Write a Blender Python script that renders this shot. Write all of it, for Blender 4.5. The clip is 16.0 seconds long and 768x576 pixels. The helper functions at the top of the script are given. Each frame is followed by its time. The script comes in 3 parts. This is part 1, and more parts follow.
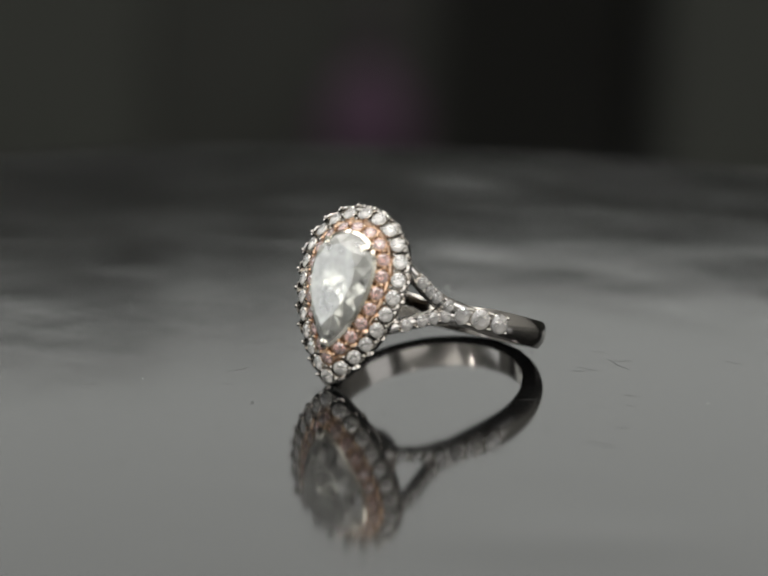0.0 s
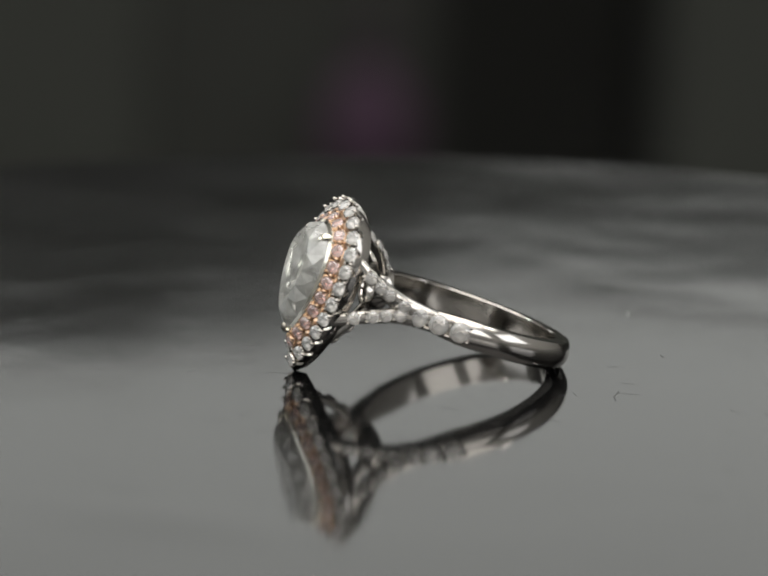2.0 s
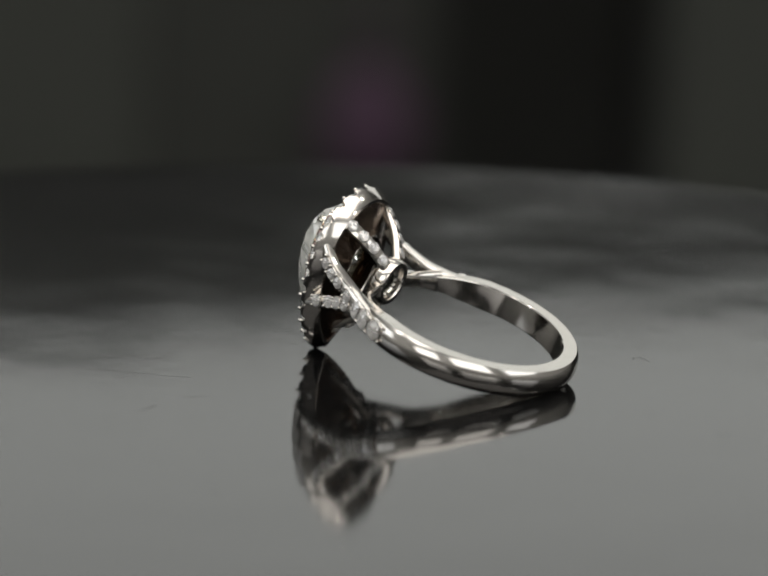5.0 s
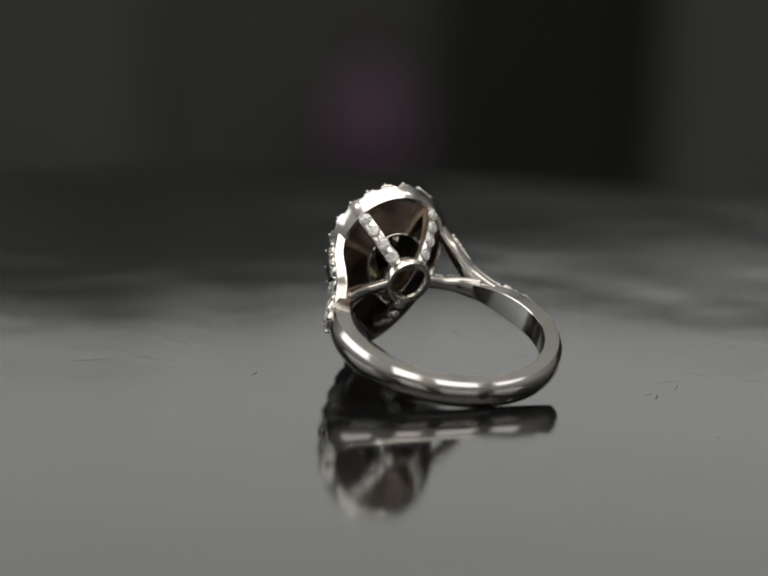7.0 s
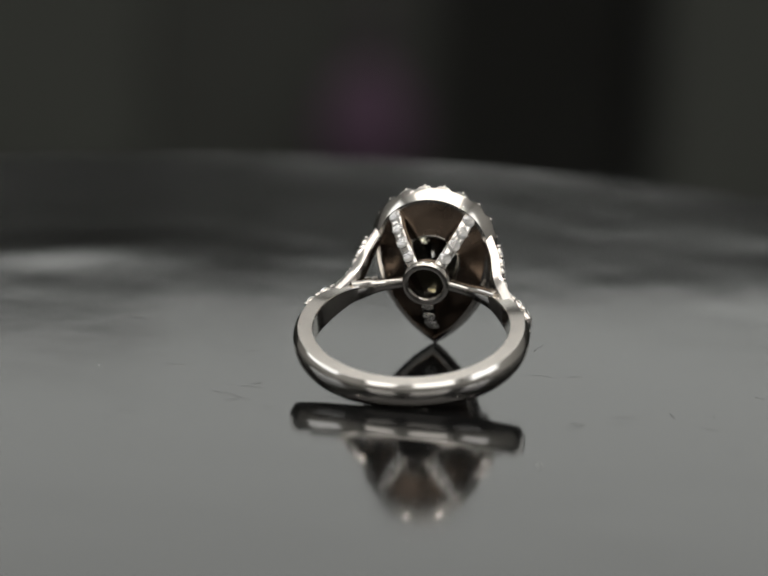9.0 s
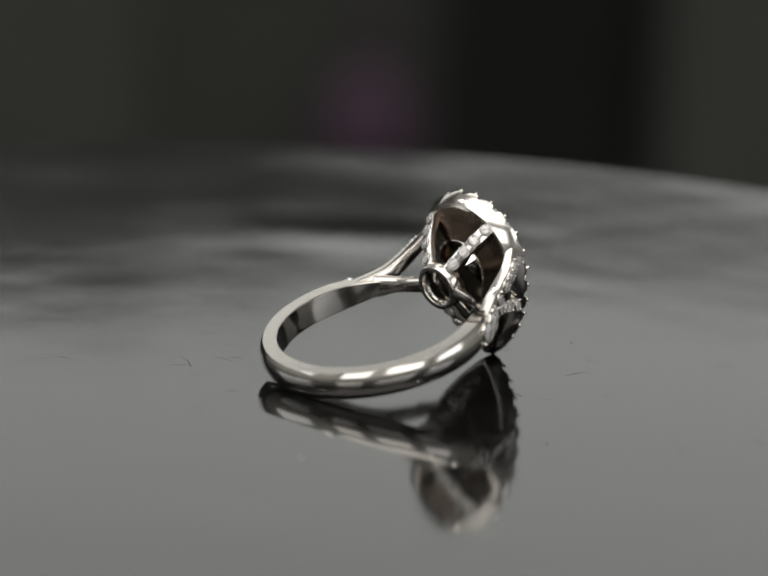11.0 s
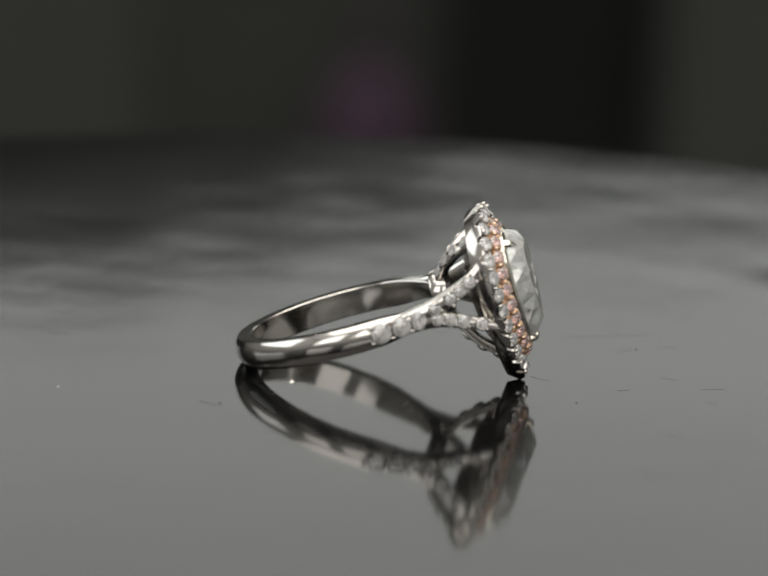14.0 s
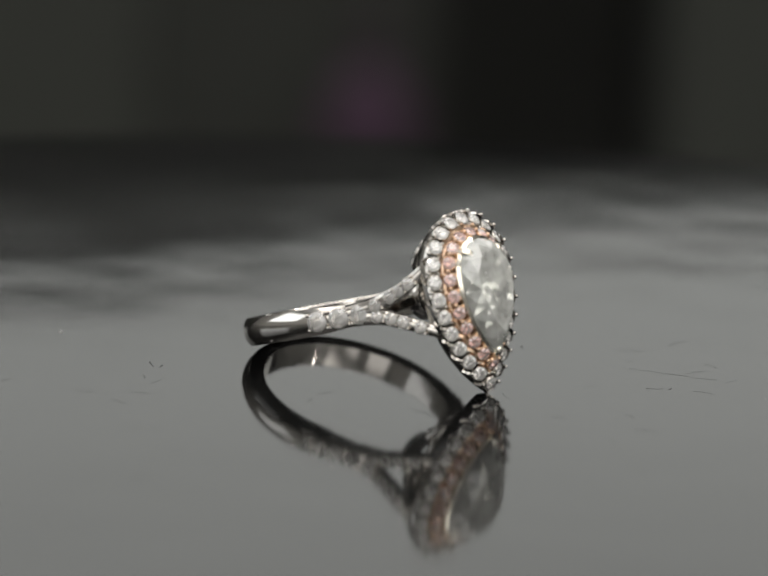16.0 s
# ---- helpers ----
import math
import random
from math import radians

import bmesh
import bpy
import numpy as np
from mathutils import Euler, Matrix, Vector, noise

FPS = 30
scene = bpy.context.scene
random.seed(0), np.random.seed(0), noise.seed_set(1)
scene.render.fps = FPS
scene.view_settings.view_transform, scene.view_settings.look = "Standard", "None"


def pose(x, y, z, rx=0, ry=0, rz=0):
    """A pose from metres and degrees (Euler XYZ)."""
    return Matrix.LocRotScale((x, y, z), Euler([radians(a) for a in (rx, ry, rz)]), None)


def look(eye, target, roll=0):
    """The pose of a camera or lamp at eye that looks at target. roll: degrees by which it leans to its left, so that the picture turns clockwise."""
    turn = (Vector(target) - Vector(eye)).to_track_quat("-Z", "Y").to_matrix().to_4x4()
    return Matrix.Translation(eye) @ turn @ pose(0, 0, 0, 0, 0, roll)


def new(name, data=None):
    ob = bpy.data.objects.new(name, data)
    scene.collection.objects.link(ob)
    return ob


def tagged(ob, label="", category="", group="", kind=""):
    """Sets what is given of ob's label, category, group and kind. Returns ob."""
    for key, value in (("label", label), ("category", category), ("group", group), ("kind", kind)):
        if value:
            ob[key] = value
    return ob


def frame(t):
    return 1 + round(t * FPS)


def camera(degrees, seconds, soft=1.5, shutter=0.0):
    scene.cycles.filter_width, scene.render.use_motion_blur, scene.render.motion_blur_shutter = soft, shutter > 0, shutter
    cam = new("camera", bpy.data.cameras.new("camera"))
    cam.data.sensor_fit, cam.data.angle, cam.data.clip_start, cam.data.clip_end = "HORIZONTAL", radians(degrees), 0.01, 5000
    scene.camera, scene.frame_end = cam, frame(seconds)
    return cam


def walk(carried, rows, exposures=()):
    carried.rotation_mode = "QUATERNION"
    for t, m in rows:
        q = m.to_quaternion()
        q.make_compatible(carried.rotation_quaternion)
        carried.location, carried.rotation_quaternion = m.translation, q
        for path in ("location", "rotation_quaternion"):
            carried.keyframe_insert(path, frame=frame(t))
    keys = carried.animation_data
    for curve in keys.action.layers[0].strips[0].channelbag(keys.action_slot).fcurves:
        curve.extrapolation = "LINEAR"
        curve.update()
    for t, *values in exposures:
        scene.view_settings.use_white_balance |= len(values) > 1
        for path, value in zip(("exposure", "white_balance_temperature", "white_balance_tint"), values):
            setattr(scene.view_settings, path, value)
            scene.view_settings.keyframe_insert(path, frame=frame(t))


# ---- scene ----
# A long macro lens looks down at a ring on a slowly turning black disc.
cam = camera(11.48, 16.0, soft=1.8)
cam.data.dof.use_dof = True
cam.data.dof.focus_distance = 0.331
cam.data.dof.aperture_fstop = 22.0
EYE = Vector((-0.00231, -0.32250, 0.08188))
TILT = radians(13.061)
VIEW = look(EYE, EYE + Vector((0, math.cos(TILT), -math.sin(TILT))), 2.60)
walk(cam, [(0.0, VIEW), (16.0, VIEW)], exposures=[(0.0, 0.0), (16.0, 0.0)])

# ---- light ----
world = bpy.data.worlds.new("world")
world.use_nodes = True
scene.world = world
world.node_tree.nodes["Background"].inputs[0].default_value = (0.5, 0.55, 0.6, 1)
world.node_tree.nodes["Background"].inputs[1].default_value = 0.02


def area(name, m, w, d, watts, colour, shape="RECTANGLE"):
    data = bpy.data.lights.new(name, "AREA")
    data.shape, data.size, data.size_y, data.energy, data.color = shape, w, d, watts, colour
    ob = new(name, data)
    ob.matrix_world = m
    return ob


# far area for the brightness mirrored in the disc, added fills, and small downlights
area("far_bright_area", pose(0, 2.03, 0.990, -90, 0, 0), 2.4, 1.12, 8.1, (0.985, 1.0, 0.955))
SOUTH = [(-1.75, -0.55), (0.0, 1.5)]        # openings for the fills along x
WEST, EAST = [(-0.75, 0.8)], [(-1.5, -0.25)]   # openings for the fills along y
# unseen fills, added to brighten the ring from behind the camera and both sides
for a, b in SOUTH:
    area("near_fill", pose((a + b) / 2, -2.03, 1.05, 90, 0, 0), b - a, 1.2, 9.0 * (b - a), (1.0, 0.985, 0.955))
for a, b in WEST:
    area("west_fill", pose(-2.03, (a + b) / 2, 0.975, 0, -90, 0), 1.05, b - a, 7.0 * (b - a), (0.95, 0.985, 1.0))
for a, b in EAST:
    area("east_fill", pose(2.03, (a + b) / 2, 0.975, 0, 90, 0), 1.05, b - a, 7.0 * (b - a), (0.98, 0.99, 1.0))
# unseen overhead fills, added to brighten stones and upward metal faces
OVERHEAD_FILLS = [(0.0, -0.55, 2.4, 2.0, 36.0), (0.0, 1.25, 1.5, 0.6, 4.8)]
for px, py, pw, pd, watts in OVERHEAD_FILLS:
    area("overhead_fill", pose(px, py, 1.822), pw, pd, watts, (1.0, 0.97, 0.93))
DOWNLIGHTS = [(-1.3, 0.75), (1.3, 0.6), (-1.5, -0.7), (-0.45, 0.72), (0.5, 0.7), (1.5, -0.75)]
for lx, ly in DOWNLIGHTS:
    area("downlight", pose(lx, ly, 1.845), 0.09, 0.09, 2.2, (1.0, 0.95, 0.9), "DISK")


# ---- materials ----
def material(name, base, rough=0.5, metal=0.0, ior=1.5, trans=0.0, grain=0.0, size=200.0, bump=0.0, spread=0.0):
    """A principled surface with variation at two scales: colour by grain, roughness by spread, relief by bump (metres)."""
    m = bpy.data.materials.new(name)
    m.use_nodes = True
    nt = m.node_tree
    p = nt.nodes["Principled BSDF"]
    p.inputs["Base Color"].default_value = (*base, 1)
    p.inputs["Roughness"].default_value = rough
    p.inputs["Metallic"].default_value = metal
    p.inputs["IOR"].default_value = ior
    p.inputs["Transmission Weight"].default_value = trans
    if grain or bump or spread:
        co = nt.nodes.new("ShaderNodeTexCoord")
        fine, wide = nt.nodes.new("ShaderNodeTexNoise"), nt.nodes.new("ShaderNodeTexNoise")
        for n, s in ((fine, size), (wide, size / 9)):
            n.inputs["Scale"].default_value, n.inputs["Detail"].default_value = s, 4
            nt.links.new(co.outputs["Object"], n.inputs["Vector"])
        both = nt.nodes.new("ShaderNodeMath")
        both.operation = "ADD"
        nt.links.new(fine.outputs["Fac"], both.inputs[0])
        nt.links.new(wide.outputs["Fac"], both.inputs[1])
        if grain:
            mix = nt.nodes.new("ShaderNodeMapRange")
            mix.inputs[1].default_value, mix.inputs[2].default_value = 0.5, 1.5
            mix.inputs[3].default_value, mix.inputs[4].default_value = 1 - grain, 1 + grain
            nt.links.new(both.outputs[0], mix.inputs[0])
            tint = nt.nodes.new("ShaderNodeVectorMath")
            tint.operation = "SCALE"
            tint.inputs[0].default_value = base
            nt.links.new(mix.outputs[0], tint.inputs["Scale"])
            nt.links.new(tint.outputs[0], p.inputs["Base Color"])
        if spread:
            mr = nt.nodes.new("ShaderNodeMapRange")
            mr.inputs[1].default_value, mr.inputs[2].default_value = 0.5, 1.5
            mr.inputs[3].default_value, mr.inputs[4].default_value = max(rough - spread, 0.01), rough + spread
            nt.links.new(both.outputs[0], mr.inputs[0])
            nt.links.new(mr.outputs[0], p.inputs["Roughness"])
        if bump:
            b = nt.nodes.new("ShaderNodeBump")
            b.inputs["Distance"].default_value, b.inputs["Strength"].default_value = bump, 1.0
            nt.links.new(fine.outputs["Fac"], b.inputs["Height"])
            nt.links.new(b.outputs["Normal"], p.inputs["Normal"])
    return m


def gem(name, tint, brighten):
    """Cut stone: clear refracting body, with white mixed in to stand for its returned light."""
    m = material(name, tint, 0.0, 0.0, 2.42, 1.0)
    nt = m.node_tree
    clear = nt.nodes["Principled BSDF"]
    white_body = nt.nodes.new("ShaderNodeBsdfPrincipled")
    white_body.inputs["Base Color"].default_value = (*[0.9 * c for c in tint], 1)
    white_body.inputs["Roughness"].default_value, white_body.inputs["IOR"].default_value = 0.08, 1.6
    co, cloud, fac, mix = (nt.nodes.new("ShaderNode" + k) for k in ("TexCoord", "TexNoise", "MapRange", "MixShader"))
    cloud.inputs["Scale"].default_value = 700
    nt.links.new(co.outputs["Object"], cloud.inputs["Vector"])
    fac.inputs[1].default_value, fac.inputs[2].default_value = 0.3, 0.7
    fac.inputs[3].default_value, fac.inputs[4].default_value = brighten * 0.65, brighten * 1.35
    nt.links.new(cloud.outputs["Fac"], fac.inputs[0])
    nt.links.new(fac.outputs[0], mix.inputs[0])
    nt.links.new(clear.outputs[0], mix.inputs[1])
    nt.links.new(white_body.outputs[0], mix.inputs[2])
    nt.links.new(mix.outputs[0], nt.nodes["Material Output"].inputs["Surface"])
    return m


WHITE_GOLD = material("polished_white_gold", (0.61, 0.58, 0.54), 0.14, 1.0, grain=0.05, size=900, spread=0.04)
ROSE_GOLD = material("rose_gold", (0.72, 0.51, 0.36), 0.26, 1.0, grain=0.05, size=900, spread=0.04)
# basket gold: the dark it mirrors under the head is put into its colour
BASKET_GOLD = material("darkened_basket_gold", (0.125, 0.093, 0.070), 0.24, 1.0, grain=0.2, size=700, spread=0.08)
PALE_GOLD = material("pale_yellow_gold", (0.86, 0.82, 0.72), 0.14, 1.0, grain=0.04, size=900, spread=0.04)
DIAMOND = gem("colourless_diamond", (1.0, 0.985, 0.955), 0.33)
# back facets: mirror metal in place of the stones' inner reflection
BACK_FACET = material("mirror_back_facet", (0.93, 0.92, 0.90), 0.03, 1.0)
PINK_BACK_FACET = material("mirror_pink_back_facet", (0.93, 0.80, 0.76), 0.03, 1.0)
SOFT_BACK_FACET = material("mirror_pear_back_facet", (0.95, 0.955, 0.92), 0.09, 1.0)
PINK_DIAMOND = gem("pale_pink_diamond", (1.0, 0.80, 0.76), 0.28)
PEAR_DIAMOND = gem("faint_green_white_diamond", (0.985, 0.99, 0.94), 0.36)
BLACK_GLOSS = material("black_lacquer", (0.0035, 0.0035, 0.0035), 0.075, 0.0, 1.38, grain=0.3, size=400, spread=0.01, bump=4e-6)
DUST = material("pale_dust", (0.45, 0.44, 0.42), 0.9, grain=0.2, size=5000)
SCRATCH = material("dark_scratch", (0.01, 0.01, 0.01), 0.6, grain=0.2, size=5000)
# unseen room surfaces, their tones chosen for what the ring mirrors
WALL = material("grey_paint", (0.10, 0.10, 0.10), 0.8, grain=0.03, size=40, bump=0.0004)
CEILING = material("white_ceiling_paint", (0.72, 0.72, 0.71), 0.9, grain=0.02, size=40)
PALE_WALL = material("pale_grey_paint", (0.36, 0.36, 0.35), 0.8, grain=0.03, size=40, bump=0.0004)
FLOOR = material("dark_floor_boards", (0.07, 0.06, 0.05), 0.5, grain=0.3, size=30, bump=0.0005)
TABLE = material("dark_table_wood", (0.02, 0.019, 0.018), 0.5, grain=0.3, size=60, bump=0.0003)
CABINET = material("grey_green_cabinet_paint", (0.0195, 0.0208, 0.0176), 0.6, ior=1.33, grain=0.12, size=14, bump=0.0003)
PALE_CABINET = material("paler_cabinet_tone", (0.0295, 0.0318, 0.0268), 0.6, ior=1.33, grain=0.12, size=14, bump=0.0003)
RECESS = material("black_recess", (0.036, 0.0365, 0.033), 0.8, ior=1.4, grain=0.2, size=14)
PURPLE = material("dull_purple", (0.031, 0.0137, 0.0285), 0.9, grain=0.15, size=60, bump=0.001)
FRAME = material("lamp_frame_white", (0.75, 0.75, 0.75), 0.4, grain=0.03, size=50)


# ---- building helpers ----
def part(name, bm, mat, parent=None, label="", smooth=True, scale=1.0):
    """Links a bmesh as one mesh object under a thing or a part."""
    if scale != 1.0:
        bmesh.ops.scale(bm, vec=(scale,) * 3, verts=bm.verts)
    me = bpy.data.meshes.new(name)
    bm.normal_update()
    bm.to_mesh(me)
    bm.free()
    if smooth:
        for f in me.polygons:
            f.use_smooth = True
        me.set_sharp_from_angle(angle=radians(38))
    me.materials.append(mat)
    ob = new(name, me)
    ob.parent = parent
    if label:
        tagged(ob, label)
    return ob


def shared(name, me, parent, m, label=""):
    """One more object on a mesh that exists."""
    ob = new(name, me)
    ob.parent = parent
    ob.matrix_basis = m
    if label:
        tagged(ob, label)
    return ob


def box(bm, x0, y0, z0, x1, y1, z1, bevel=0.0):
    vs = [bm.verts.new(p) for p in ((x0, y0, z0), (x1, y0, z0), (x1, y1, z0), (x0, y1, z0),
                                    (x0, y0, z1), (x1, y0, z1), (x1, y1, z1), (x0, y1, z1))]
    fs = [bm.faces.new([vs[i] for i in q]) for q in
          ((3, 2, 1, 0), (4, 5, 6, 7), (0, 1, 5, 4), (1, 2, 6, 5), (2, 3, 7, 6), (3, 0, 4, 7))]
    if bevel:
        bmesh.ops.bevel(bm, geom=list({e for f in fs for e in f.edges}), offset=bevel, segments=2, affect="EDGES", profile=0.5)
    return bm


def loft(bm, rows, closed_ring=True, closed_path=False, caps=True):
    """Skins rows of points, each a loop of equal length."""
    vr = [[bm.verts.new(p) for p in r] for r in rows]
    n = len(vr[0])
    pairs = list(zip(vr, vr[1:])) + ([(vr[-1], vr[0])] if closed_path else [])
    for a, b in pairs:
        for i in range(n if closed_ring else n - 1):
            j = (i + 1) % n
            bm.faces.new((a[i], a[j], b[j], b[i]))
    if caps and not closed_path and closed_ring:
        bm.faces.new(vr[0][::-1])
        bm.faces.new(vr[-1])
    bmesh.ops.recalc_face_normals(bm, faces=bm.faces)
    return bm


def sweep(path, sizes, ups, sides=10, power=2.6, bm=None, closed=False, section=None):
    """A rounded bar along a path: at each point its half width across, half height along up, or a section of its own in those units."""
    bm = bm or bmesh.new()
    rows = []
    n = len(path)
    for i, p in enumerate(path):
        a = path[(i - 1) % n] if closed or i else p
        b = path[(i + 1) % n] if closed or i < n - 1 else p
        t = (b - a).normalized()
        up = ups[i] - t * ups[i].dot(t)
        up.normalize()
        side = t.cross(up)
        w, h = sizes[i]
        if section:
            rows.append([p + side * (c * w) + up * (s * h) for c, s in section])
            continue
        row = []
        for k in range(sides):
            an = 2 * math.pi * k / sides
            c, s = math.cos(an), math.sin(an)
            c = math.copysign(abs(c) ** (2 / power), c)
            s = math.copysign(abs(s) ** (2 / power), s)
            row.append(p + side * (c * w) + up * (s * h))
        rows.append(row)
    return loft(bm, rows, True, closed, True)


def bezier(pts, n):
    """Points along a smooth curve through control points (Catmull-Rom)."""
    out = []
    q = [pts[0] * 2 - pts[1]] + pts + [pts[-1] * 2 - pts[-2]]
    m = len(pts) - 1
    for k in range(n):
        f = k / (n - 1) * m
        i = min(int(f), m - 1)
        u = f - i
        a, b, c, d = q[i:i + 4]
        out.append(0.5 * (2 * b + (c - a) * u + (2 * a - 5 * b + 4 * c - d) * u * u + (3 * b - a - 3 * c + d) * u ** 3))
    return out


# ---- room ----
FLOOR_Z, CEIL_Z = -0.78, 1.85
X0, X1, Y0, Y1 = -2.0, 2.0, -2.0, 2.0


# unseen room, added to carry the lamps; its windows only frame the light areas
def room():
    def slab(name, box6, mat, label):
        ob = part(name, box(bmesh.new(), *box6), mat, smooth=False)
        tagged(ob, label, kind="structure")
    slab("floor", (X0 - 0.1, Y0 - 0.1, FLOOR_Z - 0.1, X1 + 0.1, Y1 + 0.1, FLOOR_Z), FLOOR, "unseen dark floor boards")
    slab("ceiling", (X0 - 0.1, Y0 - 0.1, CEIL_Z, X1 + 0.1, Y1 + 0.1, CEIL_Z + 0.1), CEILING, "unseen plain painted ceiling")
    def wall(name, low, high, z0, z1, openings, place, windows, label, mat=PALE_WALL):
        """A wall along one axis from low to high with openings between z0 and z1; place(u0, z0, u1, z1, proud) gives a box."""
        bm = bmesh.new()
        box(bm, *place(low, FLOOR_Z, high, z0, False))
        box(bm, *place(low, z1, high, CEIL_Z, False))
        edges = [low] + [e for o in openings for e in o] + [high]
        for a, b in zip(edges[::2], edges[1::2]):
            box(bm, *place(a, z0, b, z1, False))
        tagged(part(name, bm, mat, smooth=False), label, kind="structure")
        w = 0.04
        for (a, b), win in zip(openings, windows):
            bm = bmesh.new()
            box(bm, *place(a - w, z0 - w, b + w, z0, True))
            box(bm, *place(a - w, z1, b + w, z1 + w, True))
            box(bm, *place(a - w, z0, a, z1, True))
            box(bm, *place(b, z0, b + w, z1, True))
            tagged(part(win, bm, FRAME, smooth=False), "unseen white frame round an added light area", kind="structure")
    wall("wall_north", X0 - 0.1, X1 + 0.1, 0.418, 1.55, [(-1.2, 1.2)],
         lambda u0, a, u1, b, p: (u0, Y1 - 0.012 if p else Y1, a, u1, Y1 + (0.02 if p else 0.1), b), ["light_opening_1"], "unseen dark grey wall with one wide bright opening", WALL)
    wall("wall_south", X0 - 0.1, X1 + 0.1, 0.45, 1.65, SOUTH,
         lambda u0, a, u1, b, p: (u0, Y0 - (0.02 if p else 0.1), a, u1, Y0 + (0.012 if p else 0), b), ["light_opening_2", "light_opening_3"], "unseen pale grey wall with two fill openings")
    wall("wall_west", Y0, Y1, 0.45, 1.5, WEST,
         lambda u0, a, u1, b, p: (X0 - (0.02 if p else 0.1), u0, a, X0 + (0.012 if p else 0), u1, b), ["light_opening_4"], "unseen pale grey wall with a fill opening")
    wall("wall_east", Y0, Y1, 0.45, 1.5, EAST,
         lambda u0, a, u1, b, p: (X1 - (0.012 if p else 0), u0, a, X1 + (0.02 if p else 0.1), u1, b), ["light_opening_5"], "unseen pale grey wall with a fill opening")
    # frames round the added overhead fills
    for px, py, pw, pd, watts in OVERHEAD_FILLS:
        ob = new("overhead_fill_frame")
        ob.location = (px, py, CEIL_Z)
        tagged(ob, "unseen white ceiling panel, added to brighten the ring", "ceiling light", "ceiling lights")
        w, d = pw / 2, pd / 2
        for b in ((-w - 0.03, d + 0.002, w + 0.03, d + 0.03), (-w - 0.03, -d - 0.03, w + 0.03, -d - 0.002),
                  (-w - 0.03, -d - 0.002, -w - 0.002, d + 0.002), (w + 0.002, -d - 0.002, w + 0.03, d + 0.002)):
            part("frame", box(bmesh.new(), b[0], b[1], -0.035, b[2], b[3], 0.0, 0.001), FRAME, ob, smooth=False)
    for lx, ly in DOWNLIGHTS:
        bm = bmesh.new()
        loft(bm, [[(r * math.cos(k * math.pi / 12), r * math.sin(k * math.pi / 12), z) for r, z in ((0.047, 0), (0.047, -0.006), (0.06, -0.004), (0.062, 0))] for k in range(24)], True, True)
        ob = part("downlight_trim", bm, FRAME)
        ob.location = (lx, ly, CEIL_Z)
        tagged(ob, "small round white ceiling downlight, switched on", "downlight", "ceiling downlights")


def cabinet():
    """A low dark cabinet against the far wall, with an open bay between its doors."""
    ob = new("cabinet")
    ob.location = (0, 1.6, FLOOR_Z)
    tagged(ob, "low dark grey-green cabinet with an open black bay", "cabinet")
    h = 0.345 - FLOOR_Z
    part("top_board", box(bmesh.new(), -1.6, -0.02, h - 0.03, 1.6, 0.38, h, 0.003), CABINET, ob, smooth=False)
    part("back_panel", box(bmesh.new(), -1.58, 0.34, 0.0, 1.58, 0.37, h - 0.03), RECESS, ob, "black back panel", smooth=False)
    # two doors take a paler tone, for a smooth gradient across the background
    for x0, x1, paint in ((-1.6, -0.62, CABINET), (-0.615, -0.128, PALE_CABINET), (-0.1275, 0.012, CABINET), (0.138, 0.80, PALE_CABINET), (0.805, 1.6, CABINET)):
        part("door", box(bmesh.new(), x0, 0.0, 0.0, x1, 0.022, h - 0.033, 0.003), paint, ob, smooth=False)
    for x in (0.0, 0.136):
        part("side_board", box(bmesh.new(), x, 0.024, 0.0, x + 0.018, 0.338, h - 0.034), RECESS, ob, "black side board", smooth=False)


def table():
    ob = new("side_table")
    ob.location = (0, 0, FLOOR_Z)
    tagged(ob, "small dark wooden table carrying the turntable", "table")
    top = -0.03 - FLOOR_Z
    part("tabletop", box(bmesh.new(), -0.5, -0.75, top - 0.03, 0.5, 0.12, top, 0.004), TABLE, ob, smooth=False)
    for x in (-0.47, 0.43):
        for y in (-0.72, 0.05):
            part("leg", box(bmesh.new(), x, y, 0, x + 0.04, y + 0.04, top - 0.03, 0.003), TABLE, ob, smooth=False)


def flat_box(x0, x1, z0, z1, label):
    """An unseen flat dark block with a lid, added on top of the cabinet."""
    ob = new("edge_block")
    ob.location = ((x0 + x1) / 2, 1.6, z0)
    w, h = (x1 - x0) / 2, z1 - z0
    part("tray", box(bmesh.new(), -w + 0.002, 0.002, 0, w - 0.002, 0.3, h * 0.6, 0.001), RECESS, ob, smooth=False)
    part("lid", box(bmesh.new(), -w, 0, h * 0.6, w, 0.302, h, 0.001), RECESS, ob, smooth=False)
    tagged(ob, label, "box", "boxes on the cabinet")


# four stacked, each shorter than the one below, shape the disc's mirrored dark edge
for x1, z0, z1, text in ((1.10, 0.345, 0.357, "long flat black block added to shape the disc's reflection"), (0.02, 0.357, 0.369, "flat black block second in the added stack"),
                         (-0.05, 0.369, 0.380, "flat black block third in the added stack"), (-0.12, 0.380, 0.391, "flat black block on top of the added stack")):
    flat_box(-1.0 + z0 * 0.2, x1, z0, z1, text)


